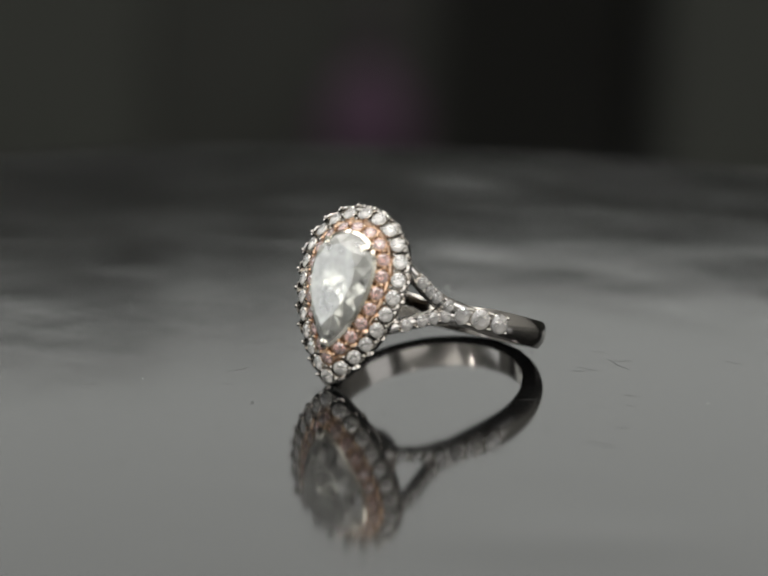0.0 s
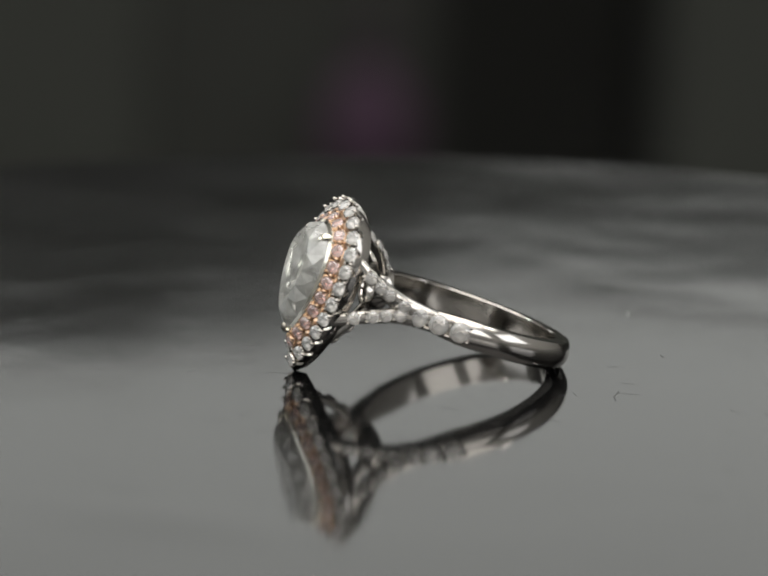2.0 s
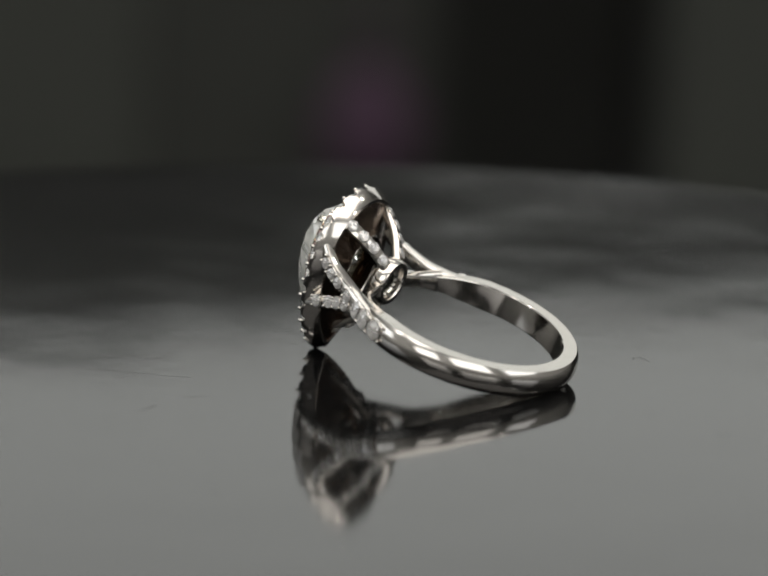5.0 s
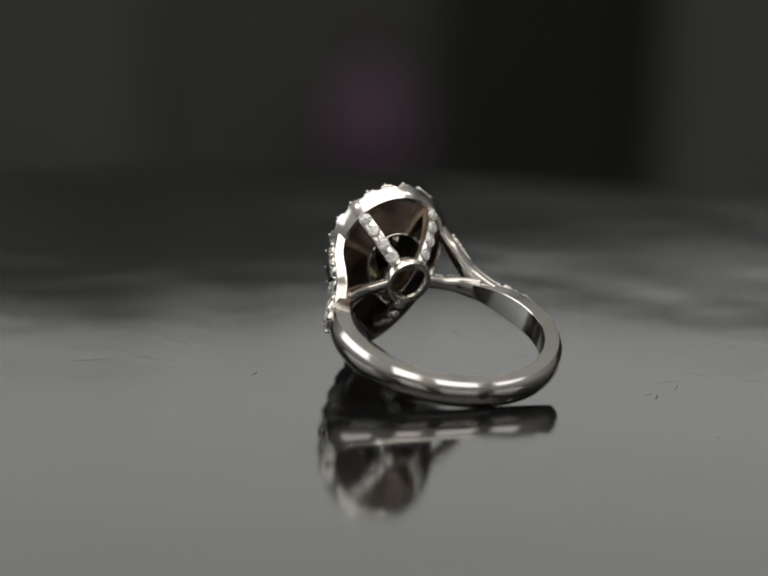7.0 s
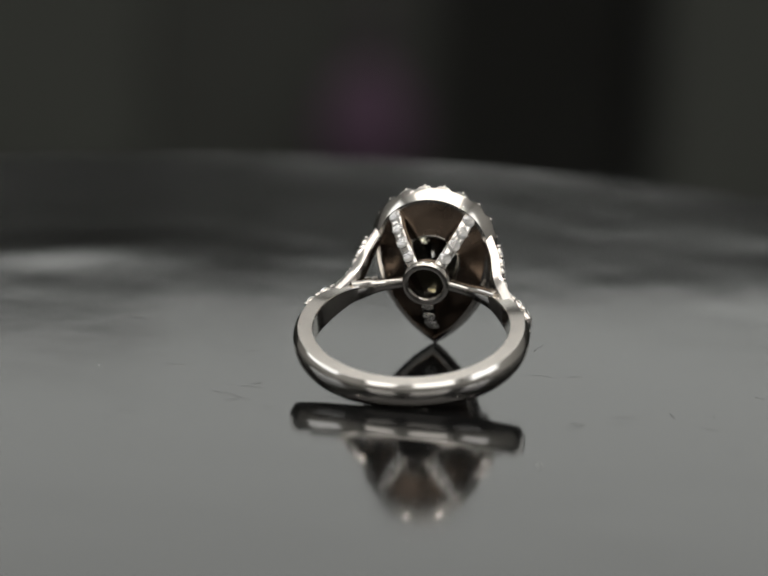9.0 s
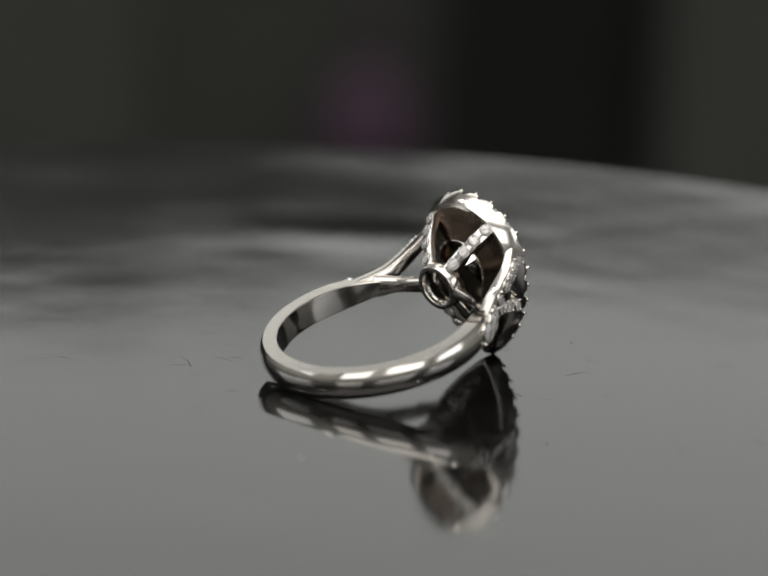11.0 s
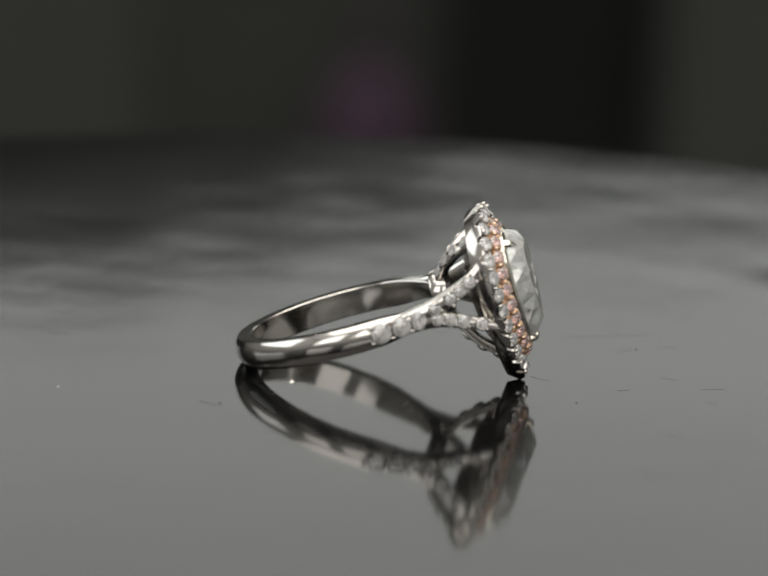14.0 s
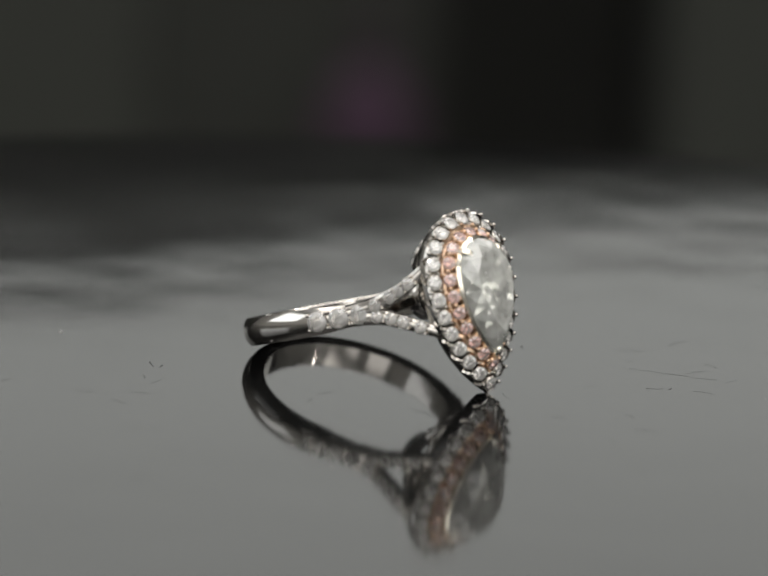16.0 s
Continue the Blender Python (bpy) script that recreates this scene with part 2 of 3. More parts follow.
def pouch():
    """An unidentified purple blob, shaped as a small pouch on an added door knob."""
    ob = new("purple_blob")
    ob.location = (-0.0136, 1.6, -0.278)
    tagged(ob, "small unidentified dull purple thing, shaped as a hanging pouch", "pouch")
    rows = []
    for i in range(13):
        u = i / 12
        r = 0.027 * math.sin(math.pi * min(u * 0.93 + 0.04, 1)) ** 0.6 * (1.0 - 0.35 * u * u)
        z = -0.030 + 0.066 * u
        rows.append([((r + 0.0025 * math.sin(7 * a + 3 * u) * u) * math.cos(a), -0.024 + 0.55 * r * math.sin(a), z)
                     for a in [2 * math.pi * k / 28 for k in range(28)]])
    part("bag", loft(bmesh.new(), rows), PURPLE, ob)
    cord = bezier([Vector((-0.006, -0.024, 0.034)), Vector((-0.004, -0.02, 0.060)), Vector((0.0, -0.012, 0.07)), Vector((0.004, -0.02, 0.060)), Vector((0.006, -0.024, 0.034))], 17)
    part("cord", sweep(cord, [(0.001, 0.001)] * 17, [Vector((0, 1, 0.2))] * 17, 6, 2), PURPLE, ob)
    knob = [Vector((0, 0.0, 0.069)), Vector((0, -0.008, 0.069)), Vector((0, -0.014, 0.069)), Vector((0, -0.018, 0.069))]
    part("knob", sweep(knob, [(0.003, 0.003), (0.003, 0.003), (0.006, 0.006), (0.004, 0.004)], [Vector((0, 0, 1))] * 4, 10, 2), RECESS, ob, "added black door knob")


room()
cabinet()
pouch()
table()

# ---- turntable ----
DISC_R, DISC_C = 0.0968, (-0.0031, -0.0067)


# the disc's slight bend, in micrometres, by powers of x and y over 96 mm
BEND = {(0, 1): -245.8, (1, 0): -332.1, (0, 2): 210.4, (1, 1): -123.5, (2, 0): 191.0, (0, 3): -4.1, (1, 2): -149.0,
        (2, 1): -268.0, (3, 0): -35.7, (0, 4): -132.6, (1, 3): 302.7, (2, 2): 679.9, (3, 1): 15.9, (4, 0): 371.0,
        (0, 5): 82.9, (1, 4): -77.2, (2, 3): 673.8, (3, 2): 574.9, (4, 1): 256.9, (5, 0): 15.8, (0, 6): 180.3,
        (1, 5): -597.4, (2, 4): -471.8, (3, 3): -384.9, (4, 2): 47.8, (5, 1): 1.9, (6, 0): -133.2}


def warp(x, y):
    """The unevenness of the disc's top, in metres: a slow bend and, away from the middle, fine ripples."""
    u, v = x / 0.0958, y / 0.0958
    h = sum(c * u ** i * v ** j for (i, j), c in BEND.items()) * 1e-6
    far = min(max((math.hypot(x, y) - 0.014) / 0.03, 0), 1)
    ripple = noise.noise((x * 60, y * 60, 3.1)) * 28e-6 + noise.noise((x * 150, y * 150, 7.7)) * 10e-6
    # a low dent-like swelling near the edge
    along, across = (x + 0.0425) * 0.65 + (y - 0.0290) * 0.76, (x + 0.0425) * 0.76 - (y - 0.0290) * 0.65
    swell = 0.085e-3 * math.exp(-(along / 0.0065) ** 2 / 2 - (across / 0.0040) ** 2 / 2)
    # one quarter of the disc falls off slightly
    fall = -0.052e-3 * math.tanh((x - 0.022) / 0.014) * math.exp(-((y - 0.024) / 0.014) ** 2 / 2)
    return h + far * ripple + swell + fall


MM = 0.001
SCRATCHES = [(-18.7, -3.4, 0.7, 40, 0.20), (-10.4, -16.0, 4.0, -20, 0.14), (-9.8, -11.4, 1.1, 60, 0.26), (18.6, -12.2, 2.2, 55, 0.18),
             (18.2, -11.2, 1.0, 20, 0.20), (-18.3, -8.6, 1.6, 15, 0.16), (-15.2, 17.3, 0.6, 30, 0.28), (-18.9, 13.7, 8.0, -62, 0.035),
             (-9.8, -17.2, 2.0, 70, 0.16), (-27.2, 5.6, 3.2, 13, 0.2), (-14.0, -0.6, 1.8, 50, 0.18), (8.4, 12.3, 3.0, 92, 0.15),
             (5.3, 16.4, 0.8, 10, 0.22), (-0.5, 19.1, 1.3, 118, 0.22), (-9.8, -12.6, 2.0, 15, 0.12), (-0.5, -18.5, 1.2, 80, 0.16),
             (14.0, 4.0, 1.2, 30, 0.14), (-6.0, 22.0, 1.5, 70, 0.13), (25.0, -5.0, 1.8, 110, 0.15), (3.0, -24.0, 1.6, 10, 0.14)]
marks = random.Random(12)
for k in range(46):      # finer marks over the middle of the disc
    r, a = 11 + 34 * marks.random() ** 0.8, marks.uniform(0, 360)
    SCRATCHES.append((r * math.cos(radians(a)), r * math.sin(radians(a)), marks.uniform(0.4, 2.6), marks.uniform(0, 180), marks.uniform(0.05, 0.12)))
SPECKS = [(19.0, -25.3, 0.13), (-24.0, -12.0, 0.05), (11.0, 21.0, 0.05), (16.0, 14.0, 0.04), (-20.0, 24.0, 0.05)]


def disc():
    ob = new("turntable")
    tagged(ob, "round glossy black turntable with faint scratches and dust", "turntable")
    bm = bmesh.new()
    nr, na = 110, 300
    rows = []
    for i in range(nr + 1):
        r = DISC_R * (i / nr)
        r = max(r, 1e-5)
        rows.append((r, 0.0))
    rows += [(DISC_R + 0.0006, -0.0002), (DISC_R + 0.001, -0.0008), (DISC_R + 0.001, -0.006), (DISC_R, -0.0066), (0.05, -0.0066)]
    loops = []
    for r, z in rows:
        ring = []
        for k in range(na):
            a = 2 * math.pi * k / na
            x, y = DISC_C[0] + r * math.cos(a), DISC_C[1] + r * math.sin(a)
            ring.append((x, y, z + (warp(x, y) if z > -0.005 else 0)))
        loops.append(ring)
    loft(bm, loops)
    part("disc", bm, BLACK_GLOSS, ob)
    # fine scratches and dust, in millimetres
    for x, y, length, a, w in SCRATCHES:
        bm = bmesh.new()
        rows = []
        for k in range(9):
            s = (k / 8 - 0.5) * length
            px = x + s * math.cos(radians(a)) - 0.12 * math.sin(s * 2.1 + x) * math.sin(radians(a))
            py = y + s * math.sin(radians(a)) + 0.12 * math.sin(s * 2.1 + x) * math.cos(radians(a))
            hw = 0.7 * w * (0.25 + 0.75 * math.sin(math.pi * (k + 0.4) / 8.8)) / 2
            nx, ny = -math.sin(radians(a)) * hw, math.cos(radians(a)) * hw
            z = warp(px * MM, py * MM) / MM + 0.004
            rows.append([(px + nx, py + ny, z), (px, py, z + 0.012), (px - nx, py - ny, z)])
        part("scratch", loft(bm, rows, False), SCRATCH, ob, scale=MM)
    for x, y, r in SPECKS:
        bm = bmesh.new()
        bmesh.ops.create_icosphere(bm, subdivisions=1, radius=r, matrix=Matrix.Translation((x, y, warp(x * MM, y * MM) / MM + r * 0.3)) @ Matrix.Diagonal((1.0, 0.8, 0.5, 1)))
        part("dust_speck", bm, DUST, ob, scale=MM)
    bm = bmesh.new()
    bmesh.ops.create_cone(bm, cap_ends=True, segments=48, radius1=0.055, radius2=0.05, depth=0.0234)
    bmesh.ops.translate(bm, vec=(0, 0, -0.0183), verts=bm.verts)
    part("base", bm, TABLE, ob, "matt black turning base", smooth=False)
    return ob


TURNTABLE = disc()

# ---- ring ----
# All in millimetres: x across the finger hole, y towards the head, z along the finger; the origin is the hole's centre.
PEAR = (5.62, 1.69, 12.28)      # radius of the round end, height of its centre, radius of the flanks
HEAD = 0.75                   # how far the head stands out


def pear(d, n):
    """n points evenly spaced on the head's drop outline, d millimetres inside its edge, from the point round: (x, z, angle of the outward normal)."""
    r0, z0, big = PEAR
    r, R, c = r0 - d, big - d, big - r0
    h = math.sqrt(R * R - c * c)
    sweep_a = math.atan2(h, c)
    flank, cap = R * sweep_a, math.pi * r
    total = 2 * flank + cap
    out = []
    for k in range(n):
        s = total * k / n
        if s < flank:
            a = -sweep_a + s / R
            out.append((-c + R * math.cos(a), z0 + R * math.sin(a), a))
        elif s < flank + cap:
            a = (s - flank) / r
            out.append((r * math.cos(a), z0 + r * math.sin(a), a))
        else:
            a = math.pi + (s - flank - cap) / R
            out.append((c + R * math.cos(a), z0 + R * math.sin(a), a))
    return out


def brilliant(name, r, mat, crown=0.30, depth=0.85, table=0.58):
    """A round cut stone of radius r, its girdle in the xy plane and its table facing +z."""
    bm = bmesh.new()
    def loop(n, rad, z, off=0.0):
        return [bm.verts.new((rad * r * math.cos(2 * math.pi * (k + off) / n), rad * r * math.sin(2 * math.pi * (k + off) / n), z * r)) for k in range(n)]
    top = loop(8, table, crown)
    mid = loop(8, 0.80, crown * 0.58, 0.5)
    gu = loop(16, 1.0, 0.03)
    gl = loop(16, 1.0, -0.03)
    pv = loop(8, 0.42, -depth * 0.60, 0.5)
    cu = bm.verts.new((0, 0, -depth * r))
    bm.faces.new(top)
    for k in range(8):
        j = (k + 1) % 8
        bm.faces.new((top[k], mid[k], top[j]))
        bm.faces.new((top[k], mid[k - 1], gu[2 * k], mid[k]))
        bm.faces.new((mid[k], gu[2 * k], gu[2 * k + 1]))
        bm.faces.new((mid[k], gu[2 * k + 1], gu[(2 * k + 2) % 16]))
        bm.faces.new((pv[k], gl[2 * k + 1], gl[2 * k]))
        bm.faces.new((pv[k], gl[(2 * k + 2) % 16], gl[2 * k + 1]))
        bm.faces.new((pv[k - 1], pv[k], gl[2 * k]))
        bm.faces.new((cu, pv[k], pv[k - 1]))
    for k in range(16):
        j = (k + 1) % 16
        bm.faces.new((gl[k], gl[j], gu[j], gu[k]))
    bmesh.ops.recalc_face_normals(bm, faces=bm.faces)
    bmesh.ops.scale(bm, vec=(MM,) * 3, verts=bm.verts)
    me = bpy.data.meshes.new(name)
    bm.to_mesh(me)
    bm.free()
    me.materials.append(mat)
    me.materials.append(PINK_BACK_FACET if mat is PINK_DIAMOND else BACK_FACET)
    for f in me.polygons:
        f.material_index = 1 if f.normal.z < -0.2 else 0      # mirror metal on the lower facets stands in for inner reflection
    return me


def facing(p, out, spin=0.0):
    """The pose of a stone at p (mm) whose table faces out."""
    q = Vector(out).to_track_quat("Z", "Y").to_matrix().to_4x4()
    return Matrix.Translation(Vector(p) * MM) @ q @ pose(0, 0, 0, 0, 0, spin)


def claw_mesh(name, r, mat):
    """A small rounded claw."""
    bm = bmesh.new()
    bmesh.ops.create_icosphere(bm, subdivisions=1, radius=r * MM, matrix=Matrix.Diagonal((1, 1, 1.5, 1)))
    return finish(name, bm, mat, True)


def cup_mesh(name, r, thick, height, mat, n=16, wave=0.10):
    """A thin round metal cup about a stone, with four dips in its edge."""
    bm = bmesh.new()
    rows = []
    for k in range(n):
        a = 2 * math.pi * k / n
        dip = wave * r * (1 - math.cos(4 * a))
        rows.append([Vector((q * math.cos(a), q * math.sin(a), z)) * MM for q, z in
                     ((r * 0.55, -height), (r, -0.12 - dip), (r, 0.02 - dip), (r + thick * 0.5, 0.06 - dip), (r + thick, -dip), (r + thick * 0.7, -height * 0.55), (r * 0.55 + thick, -height))])
    loft(bm, rows, True, True)
    return finish(name, bm, mat, True)


def finish(name, bm, mat, smooth=False):
    me = bpy.data.meshes.new(name)
    bm.normal_update()
    bm.to_mesh(me)
    bm.free()
    me.materials.append(mat)
    for f in me.polygons:
        f.use_smooth = smooth
    return me


def head_rail(d0, d1, y0, y1, lip, count, dip, flare, n, skirt):
    """The channel between the outlines d0 and d1 (mm inside the edge) from depth y0 up to y1, its floor lip below the top;
    the outer wall flares towards the front, is scalloped at each stone and hangs down behind as a thin skirt."""
    w = 0.16
    back, hem, a, ao, bi, b = pear(d0 + flare, n), pear(d0 + flare + 0.32, n), pear(d0, n), pear(d0 + w, n), pear(d1 - w, n), pear(d1, n)
    rows = []
    for k in range(n):
        P = lambda q, y: Vector((q[k][0], y, q[k][1]))
        cut = dip * max(0.0, math.cos(2 * math.pi * count * k / n)) ** 0.6
        rows.append([P(back, y0), P(a, y1 - 0.52), P(a, y1 - 0.05 - cut), P(ao, y1 - cut), P(ao, y1 - lip), P(bi, y1 - lip),
                     P(bi, y1 - cut * 0.5), P(b, y1 - 0.05 - cut * 0.5), P(b, y0 + skirt + 0.02), P(hem, y0 + skirt), P(hem, y0)])
    return loft(bmesh.new(), rows, True, True)


def pear_stone():
    """The large drop-shaped centre stone: table, crown and pavilion facets."""
    bm = bmesh.new()
    n = 24
    def loop(d, y, cnt, shift=0.0, k=1.0, cz=0.6):
        pts = pear(d, cnt * 2)
        pts = pts[int(shift * 2)::2]
        return [bm.verts.new((p[0] * k, y, cz + (p[1] - cz) * k)) for p in pts]
    yg = 14.25 + HEAD + 0.2
    g1 = loop(2.68, yg + 0.07, n)
    g0 = loop(2.68, yg - 0.07, n)
    mid = loop(2.68, yg + 0.82, n // 2, 0.5, 0.92)
    top = loop(2.68, yg + 1.36, n // 2, 0.0, 0.72)
    pv = loop(2.68, yg - 2.0, n // 2, 0.5, 0.40)
    cu = bm.verts.new((0, yg - 3.3, 0.9))
    h = n // 2
    bm.faces.new(top)
    for k in range(h):
        j = (k + 1) % h
        bm.faces.new((top[k], mid[k], top[j]))
        bm.faces.new((top[k], mid[k - 1], g1[2 * k], mid[k]))
        bm.faces.new((mid[k], g1[2 * k], g1[2 * k + 1]))
        bm.faces.new((mid[k], g1[2 * k + 1], g1[(2 * k + 2) % n]))
        bm.faces.new((pv[k], g0[2 * k + 1], g0[2 * k]))
        bm.faces.new((pv[k], g0[(2 * k + 2) % n], g0[2 * k + 1]))
        bm.faces.new((pv[k - 1], pv[k], g0[2 * k]))
        bm.faces.new((cu, pv[k], pv[k - 1]))
    for k in range(n):
        j = (k + 1) % n
        bm.faces.new((g0[k], g0[j], g1[j], g1[k]))
    bmesh.ops.triangulate(bm, faces=[f for f in bm.faces if len(f.verts) == 4 and abs(f.normal.y) > 0.2])
    bmesh.ops.recalc_face_normals(bm, faces=bm.faces)
    return bm


def make_ring():
    ob = new("engagement_ring")
    tagged(ob, "white gold ring with pear diamond in a double halo", "ring")
    V = Vector
    # plain band: round the back from one pave end to the other, then on to the split
    a0, a1 = radians(50), radians(-230)
    path, sizes, ups = [], [], []
    n = 120
    for k in range(n + 1):
        a = a0 + (a1 - a0) * k / n
        side = abs((math.degrees(a) + 90 + 180) % 360 - 180) / 140      # 0 at the back, 1 at the split
        thick = 0.84 + 0.06 * side
        rr = 9.26
        path.append(V((rr * math.cos(a), rr * math.sin(a), 0)))
        end = 1 - 0.45 * max(0.0, (side - 0.78) / 0.22) ** 1.5
        sizes.append(((1.21 - 0.04 * side) * end, thick * end))
        ups.append(V((math.cos(a), math.sin(a), 0)))
    # flat inside and on both edges, with a low dome outside
    half = [(0.0, -1.0), (0.5, -0.99), (0.92, -0.97), (1.0, -0.90), (1.0, -0.2)] + [(1 - 0.1 * k, 1 - 0.5 * (1 - 0.1 * k) ** 2.2) for k in range(10)] + [(0.0, 1.0)]
    section = half + [(-c, q) for c, q in half[-2:0:-1]]
    shank = part("shank", sweep(path, sizes, ups, section=section), WHITE_GOLD, ob, scale=MM)
    shank.data.set_sharp_from_angle(angle=radians(20))
    me_big = brilliant("round_diamond", 0.86, DIAMOND)
    me_mid = brilliant("small_diamond", 0.52, DIAMOND)
    me_halo = brilliant("halo_diamond", 0.60, DIAMOND)
    me_pink = brilliant("pink_diamond", 0.55, PINK_DIAMOND)
    me_strut = brilliant("strut_diamond", 0.54, DIAMOND)
    cup_big, cup_mid = cup_mesh("cup", 0.84, 0.07, 0.6, WHITE_GOLD), cup_mesh("cup", 0.50, 0.10, 0.45, WHITE_GOLD)
    cup_halo, cup_pink = cup_mesh("cup", 0.58, 0.09, 0.8, WHITE_GOLD, 16, 0.06), cup_mesh("cup", 0.54, 0.11, 0.7, ROSE_GOLD, 16, 0.08)
    cup_strut = cup_mesh("cup", 0.52, 0.06, 0.3, WHITE_GOLD)
    claw_white, claw_small, claw_rose = claw_mesh("claw", 0.19, WHITE_GOLD), claw_mesh("claw", 0.17, WHITE_GOLD), claw_mesh("claw", 0.22, ROSE_GOLD)
    rnd = random.Random(5)
    for sx in (1, -1):
        for a in (23.0, 33.6, 44.2):
            c, s = math.cos(radians(a)) * sx, math.sin(radians(a))
            out = V((c, s, 0))
            shared("pave_diamond", me_big, ob, facing(out * 10.34, out, rnd.uniform(0, 45)))
            shared("cup", cup_big, shank, facing(out * 10.26, out, 45))
            for da in (-4.7, 4.7):
                for z in (-0.66, 0.66):
                    o2 = V((math.cos(radians(a + da)) * sx, math.sin(radians(a + da)), 0))
                    shared("claw", claw_white, shank, facing(o2 * 10.20 + V((0, 0, z)), out))
        # the split: an upper and a lower arm to the halo, and a plain bridge to the gallery
        start = V((sx * 7.85, 5.1, 0))
        arms = {1: [start, V((sx * 6.45, 8.0, 0.45)), V((sx * 5.9, 9.8, 1.05)), V((sx * 5.5, 11.4, 1.75)), V((sx * 4.78, 12.85, 2.75))],
                -1: [start, V((sx * 6.35, 8.1, -0.42)), V((sx * 5.5, 9.9, -1.15)), V((sx * 4.25, 12.4 + HEAD, -2.7))]}
        for up, pts in arms.items():
            p = bezier(pts, 15)
            outs = []
            for i in range(len(p)):
                t = (p[min(i + 1, 14)] - p[max(i - 1, 0)]).normalized()
                o = V((sx * 0.93, 0.30, -0.1 * up))
                outs.append((o - t * o.dot(t)).normalized())
            sz = [(0.86 - 0.36 * i / 14, 0.70 - 0.22 * i / 14) for i in range(15)]
            arm = part("upper_arm" if up > 0 else "lower_arm", sweep(p, sz, outs, 12, 3.4), WHITE_GOLD, ob, scale=MM)
            for i in ((4, 7, 9, 11) if up > 0 else (5, 8, 10, 12)):
                q = p[i] + outs[i] * 0.72
                shared("pave_diamond", me_mid, ob, facing(q, outs[i], rnd.uniform(0, 45)))
                shared("cup", cup_mid, arm, facing(p[i] + outs[i] * 0.66, outs[i], 45))
                t = (p[i + 1] - p[i - 1]).normalized()
                b = t.cross(outs[i])
                for e in (-1, 1):
                    shared("claw", claw_small, arm, facing(q + t * 0.55 + b * 0.40 * e - outs[i] * 0.10, outs[i]))
        p = bezier([V((sx * 6.4, 6.9, 0)), V((sx * 4.8, 7.85, 0.05)), V((sx * 3.2, 8.25, 0.2)), V((sx * 1.85, 8.45, 0.4))], 10)
        # a shoulder along the halo's back, from the upper arm to the strut
        q = [V((sx * 4.35 * math.cos(radians(a)), 12.1 + HEAD, PEAR[1] + 4.35 * math.sin(radians(a)))) for a in range(6, 50, 4)]
        part("shoulder", sweep(q, [(0.36, 0.42)] * len(q), [V((0, 1, 0))] * len(q), 12, 3), WHITE_GOLD, ob, scale=MM)
        part("bridge", sweep(p, [(1.0 - 0.5 * min(i / 5, 1), 0.66 - 0.24 * min(i / 5, 1)) for i in range(10)], [V((0, 1, 0))] * 10, 12, 3), WHITE_GOLD, ob, scale=MM)
    # gallery ring under the stone
    n = 40
    path = [V((1.8 * math.cos(2 * math.pi * k / n), 8.55, 0.55 + 1.8 * math.sin(2 * math.pi * k / n))) for k in range(n)]
    part("gallery_ring", sweep(path, [(0.33, 0.75)] * n, [V((0, 1, 0))] * n, 12, 3.6, closed=True), WHITE_GOLD, ob, scale=MM)
    # set struts from the gallery to the halo
    ends = [(-1.05, 2.0, -3.35, 5.05), (1.05, 2.0, 3.35, 5.05), (0.0, -1.1, 0.0, -6.2)]
    for x0, z0, x1, z1 in ends:
        p = bezier([V((x0, 8.7, z0)), V((x0 * 0.4 + x1 * 0.6, 10.05 + 0.6 * HEAD, z0 * 0.4 + z1 * 0.6)), V((x1, 12.1 + HEAD, z1))], 12)
        d = (p[-1] - p[0]).normalized()
        back = V((0, -1, 0)) - d * d.dot(V((0, -1, 0)))
        back.normalize()
        strut = part("strut", sweep(p, [(0.60, 0.42)] * 12, [back] * 12, 10, 3.4), WHITE_GOLD, ob, scale=MM)
        for i in (1.5, 4.1, 6.7, 9.3):
            q = p[int(i)].lerp(p[int(i) + 1], i - int(i))
            shared("strut_diamond", me_strut, ob, facing(q + back * 0.46, back, rnd.uniform(0, 45)))
            shared("cup", cup_strut, strut, facing(q + back * 0.43, back, 45))
    # the two halos
    def halo(name, d0, d1, y0, y1, dip, flare, girdle, me, cup, claw, count, mat, label, stone_name, splay, sides, skirt=0.0):
        rail = part(name, head_rail(d0, d1, y0, y1, 0.65, count, dip, flare, count * 8, skirt), mat, ob, label, scale=MM)
        dm = (d0 + d1) / 2
        pts = pear(dm, count * 2)
        for k in range(count):
            x, z, a = pts[2 * k]
            out = V((splay * math.cos(a), 1, splay * math.sin(a))).normalized() if k else V((0, 1, -splay)).normalized()
            q = V((x, girdle, z))
            shared(stone_name, me, ob, facing(q, out, rnd.uniform(0, 45)))
            shared("cup", cup, rail, facing(q - out * 0.03, out, 90 - math.degrees(a) + 45))
            x, z, a = pts[2 * k + 1]
            for e in sides:
                w = (d1 - d0) * 0.42 * e
                shared("claw", claw, rail, facing(V((x + w * math.cos(a), girdle - 0.06, z + w * math.sin(a))), (0, 1, 0)))
        return rail
    halo("white_halo", 0.04, 1.44, 11.45 + HEAD, 12.98 + HEAD, 0.48, 0.60, 13.16 + HEAD, me_halo, cup_halo, claw_white, 24, WHITE_GOLD, "white gold outer halo rail", "halo_diamond", 0.75, (-1, 1), 0.5)
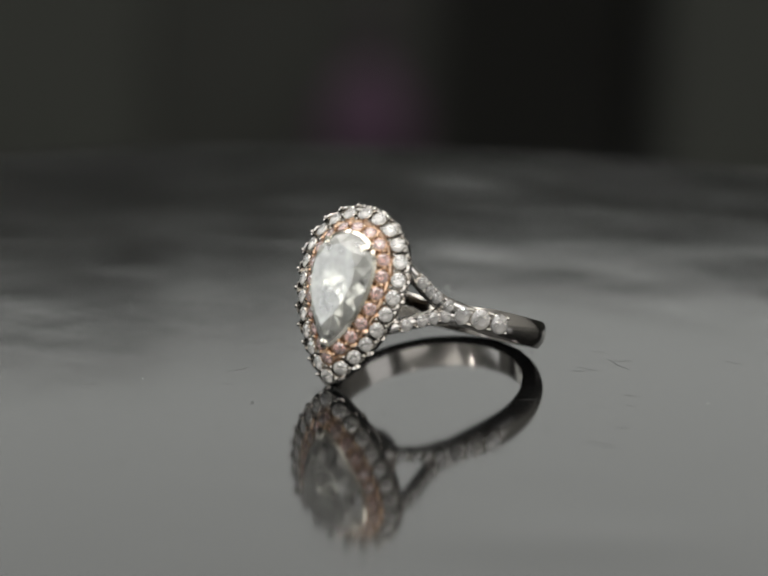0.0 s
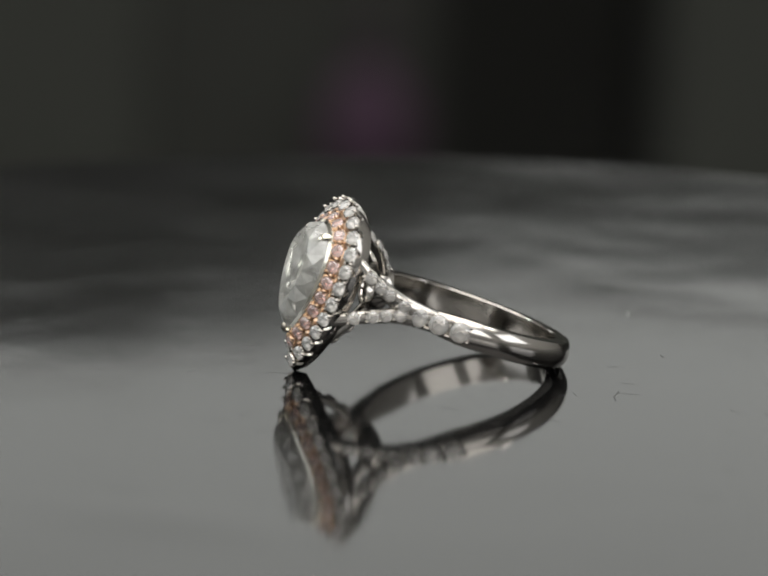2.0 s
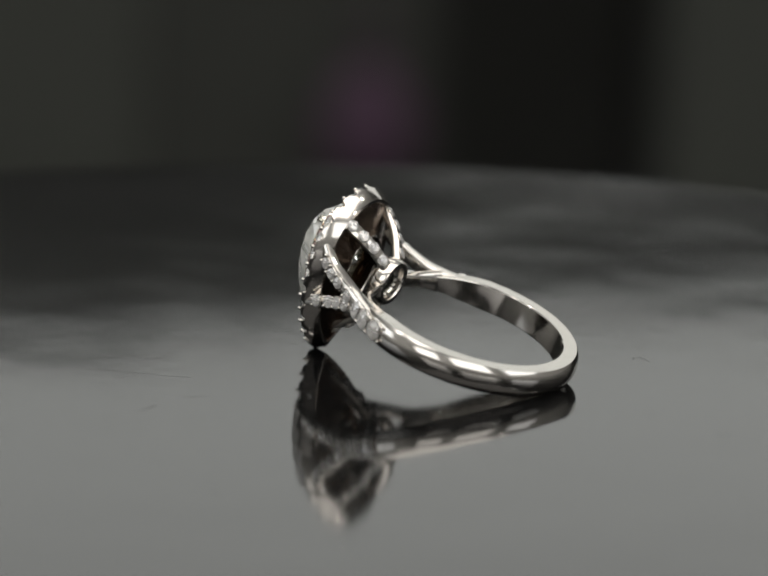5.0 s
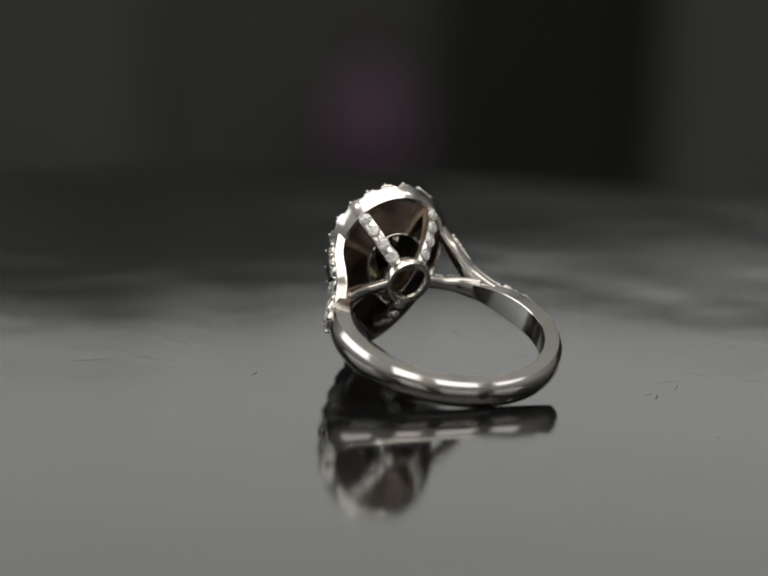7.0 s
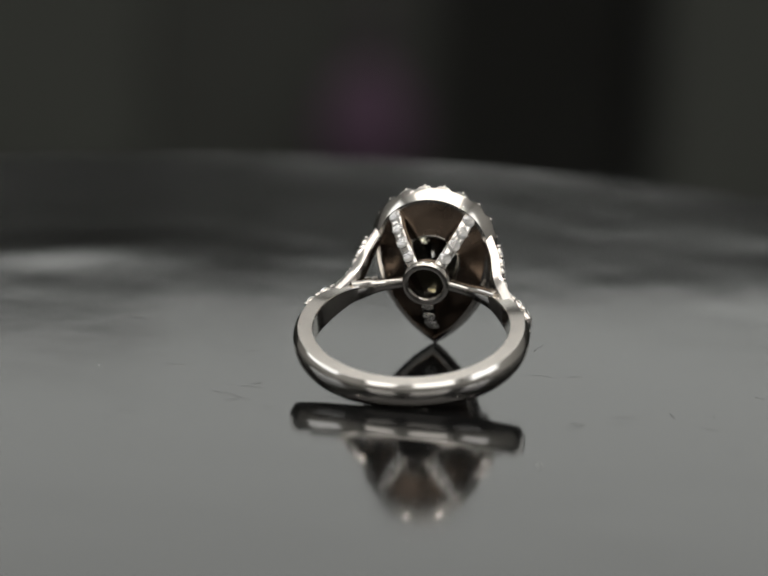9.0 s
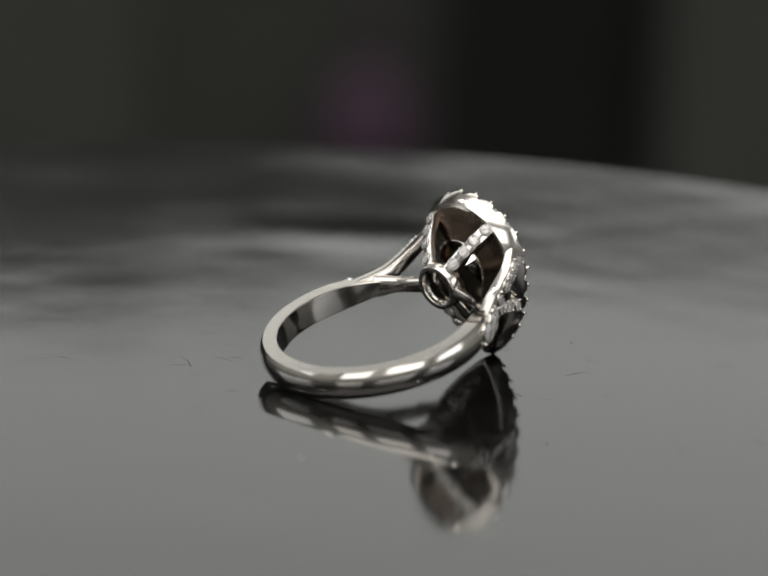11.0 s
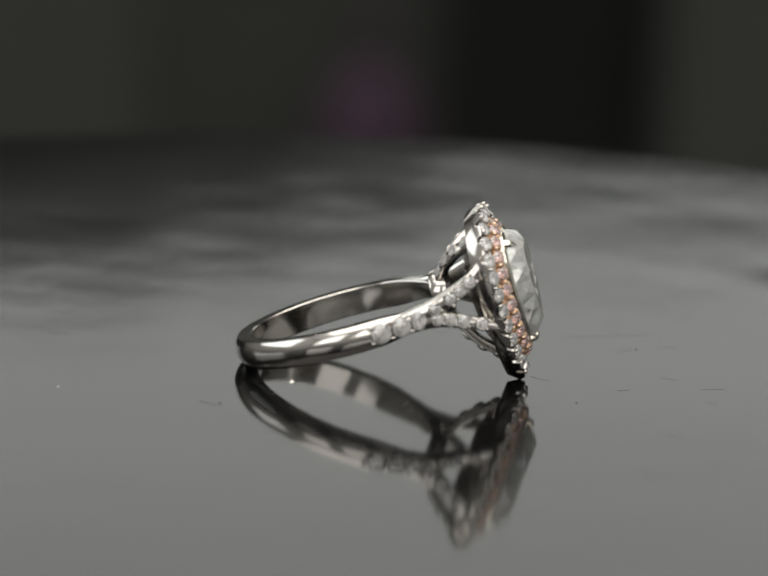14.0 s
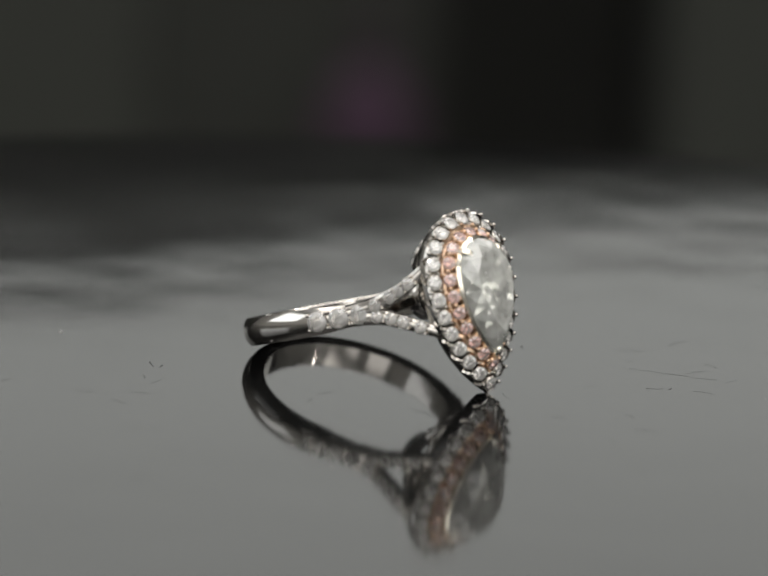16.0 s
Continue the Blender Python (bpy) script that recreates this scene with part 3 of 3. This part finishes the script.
    halo("rose_halo", 1.46, 2.50, 12.1 + HEAD, 13.52 + HEAD, 0.4, 0.0, 13.82 + HEAD, me_pink, cup_pink, claw_rose, 20, ROSE_GOLD, "rose gold inner halo rail", "pink_diamond", 0.95, (0.3,))
    # closed cone under the halos, open in the middle
    n = 72
    o0, o1 = pear(0.5, n), pear(1.45, n)
    rows = []
    for k in range(n):
        def ring_pt(q, f, y):
            return V((q[k][0] * f, y + HEAD, 0.6 + (q[k][1] - 0.6) * f))
        rows.append([ring_pt(o0, 1.0, 11.70), ring_pt(o0, 0.86, 11.55), ring_pt(o0, 0.70, 11.15), ring_pt(o0, 0.55, 10.7), ring_pt(o0, 0.49, 10.55),
                     ring_pt(o0, 0.46, 10.65), ring_pt(o1, 0.68, 11.35), ring_pt(o1, 0.97, 12.35)])
    # shade of the cavity comes from the darkened gold
    part("basket", loft(bmesh.new(), rows, True, True), BASKET_GOLD, ob, "plain tapered brown gold basket under the head, darkened for shade", scale=MM)
    # a bright bead round the basket's mouth, and a darkened edge inside the halo's back
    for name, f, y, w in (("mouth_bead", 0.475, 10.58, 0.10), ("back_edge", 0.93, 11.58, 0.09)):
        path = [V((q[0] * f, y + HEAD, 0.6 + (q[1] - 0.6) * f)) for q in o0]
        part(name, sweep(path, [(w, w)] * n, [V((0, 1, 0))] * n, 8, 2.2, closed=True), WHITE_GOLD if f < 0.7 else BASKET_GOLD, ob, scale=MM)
    # basket wall that carries the centre stone
    n = 72
    a, b, c = pear(2.42, n), pear(2.74, n), pear(3.5, n)
    rows = []
    for k in range(n):
        rows.append([V((a[k][0], 12.6 + HEAD, a[k][1])), V((a[k][0], 14.3 + HEAD, a[k][1])), V((b[k][0], 14.5 + HEAD, b[k][1])),
                     V((b[k][0], 14.2 + HEAD, b[k][1])), V((c[k][0], 12.0 + HEAD, c[k][1])), V((a[k][0], 12.0 + HEAD, a[k][1]))])
    part("centre_bezel", loft(bmesh.new(), rows, True, True), PALE_GOLD, ob, "pale gold collar of the centre stone", scale=MM)
    stone = part("pear_diamond", pear_stone(), PEAR_DIAMOND, ob, "large clear pear-cut diamond with a faint green tint", smooth=False, scale=MM)
    # the pear's lower facets get mirror metal for inner reflection too
    stone.data.materials.append(SOFT_BACK_FACET)
    for f in stone.data.polygons:
        f.material_index = 1 if f.normal.y < -0.2 else 0
    pts = pear(2.78, 72)
    for k in (0, 29, 43):
        x, z, an = pts[k]
        o = V((math.cos(an), 0, math.sin(an))) if k else V((0, 0, -1))
        top = (15.12 if k else 14.82) + HEAD
        p = bezier([V((x, 13.1 + HEAD, z)) + o * 0.22, V((x, 14.3 + HEAD, z)) + o * 0.16, V((x, 14.7 + HEAD, z)) + o * 0.06, V((x, top, z)) - o * 0.44], 9)
        part("prong", sweep(p, [(0.33, 0.27)] * 8 + [(0.2, 0.16)], [o] * 9, 8, 2.2), PALE_GOLD, ob, scale=MM)
    return ob


RING = make_ring()
RING_REST = pose(0.00176, -0.00492, 0.00411, 0, 0, 8.96) @ pose(0, 0, 0, 17.64, 0, 0) @ pose(0, 0, 0, 0, -0.80, 0)


def turn(t):
    return pose(0, 0, 0, 0, 0, -17.270 * (t - 8) - 0.0282 * (t - 8) ** 2)


def motions():
    """The disc turns steadily clockwise and carries the ring."""
    times = [0.5 * k for k in range(33)]
    walk(TURNTABLE, [(t, turn(t)) for t in times])
    walk(RING, [(t, turn(t) @ RING_REST) for t in times])


motions()
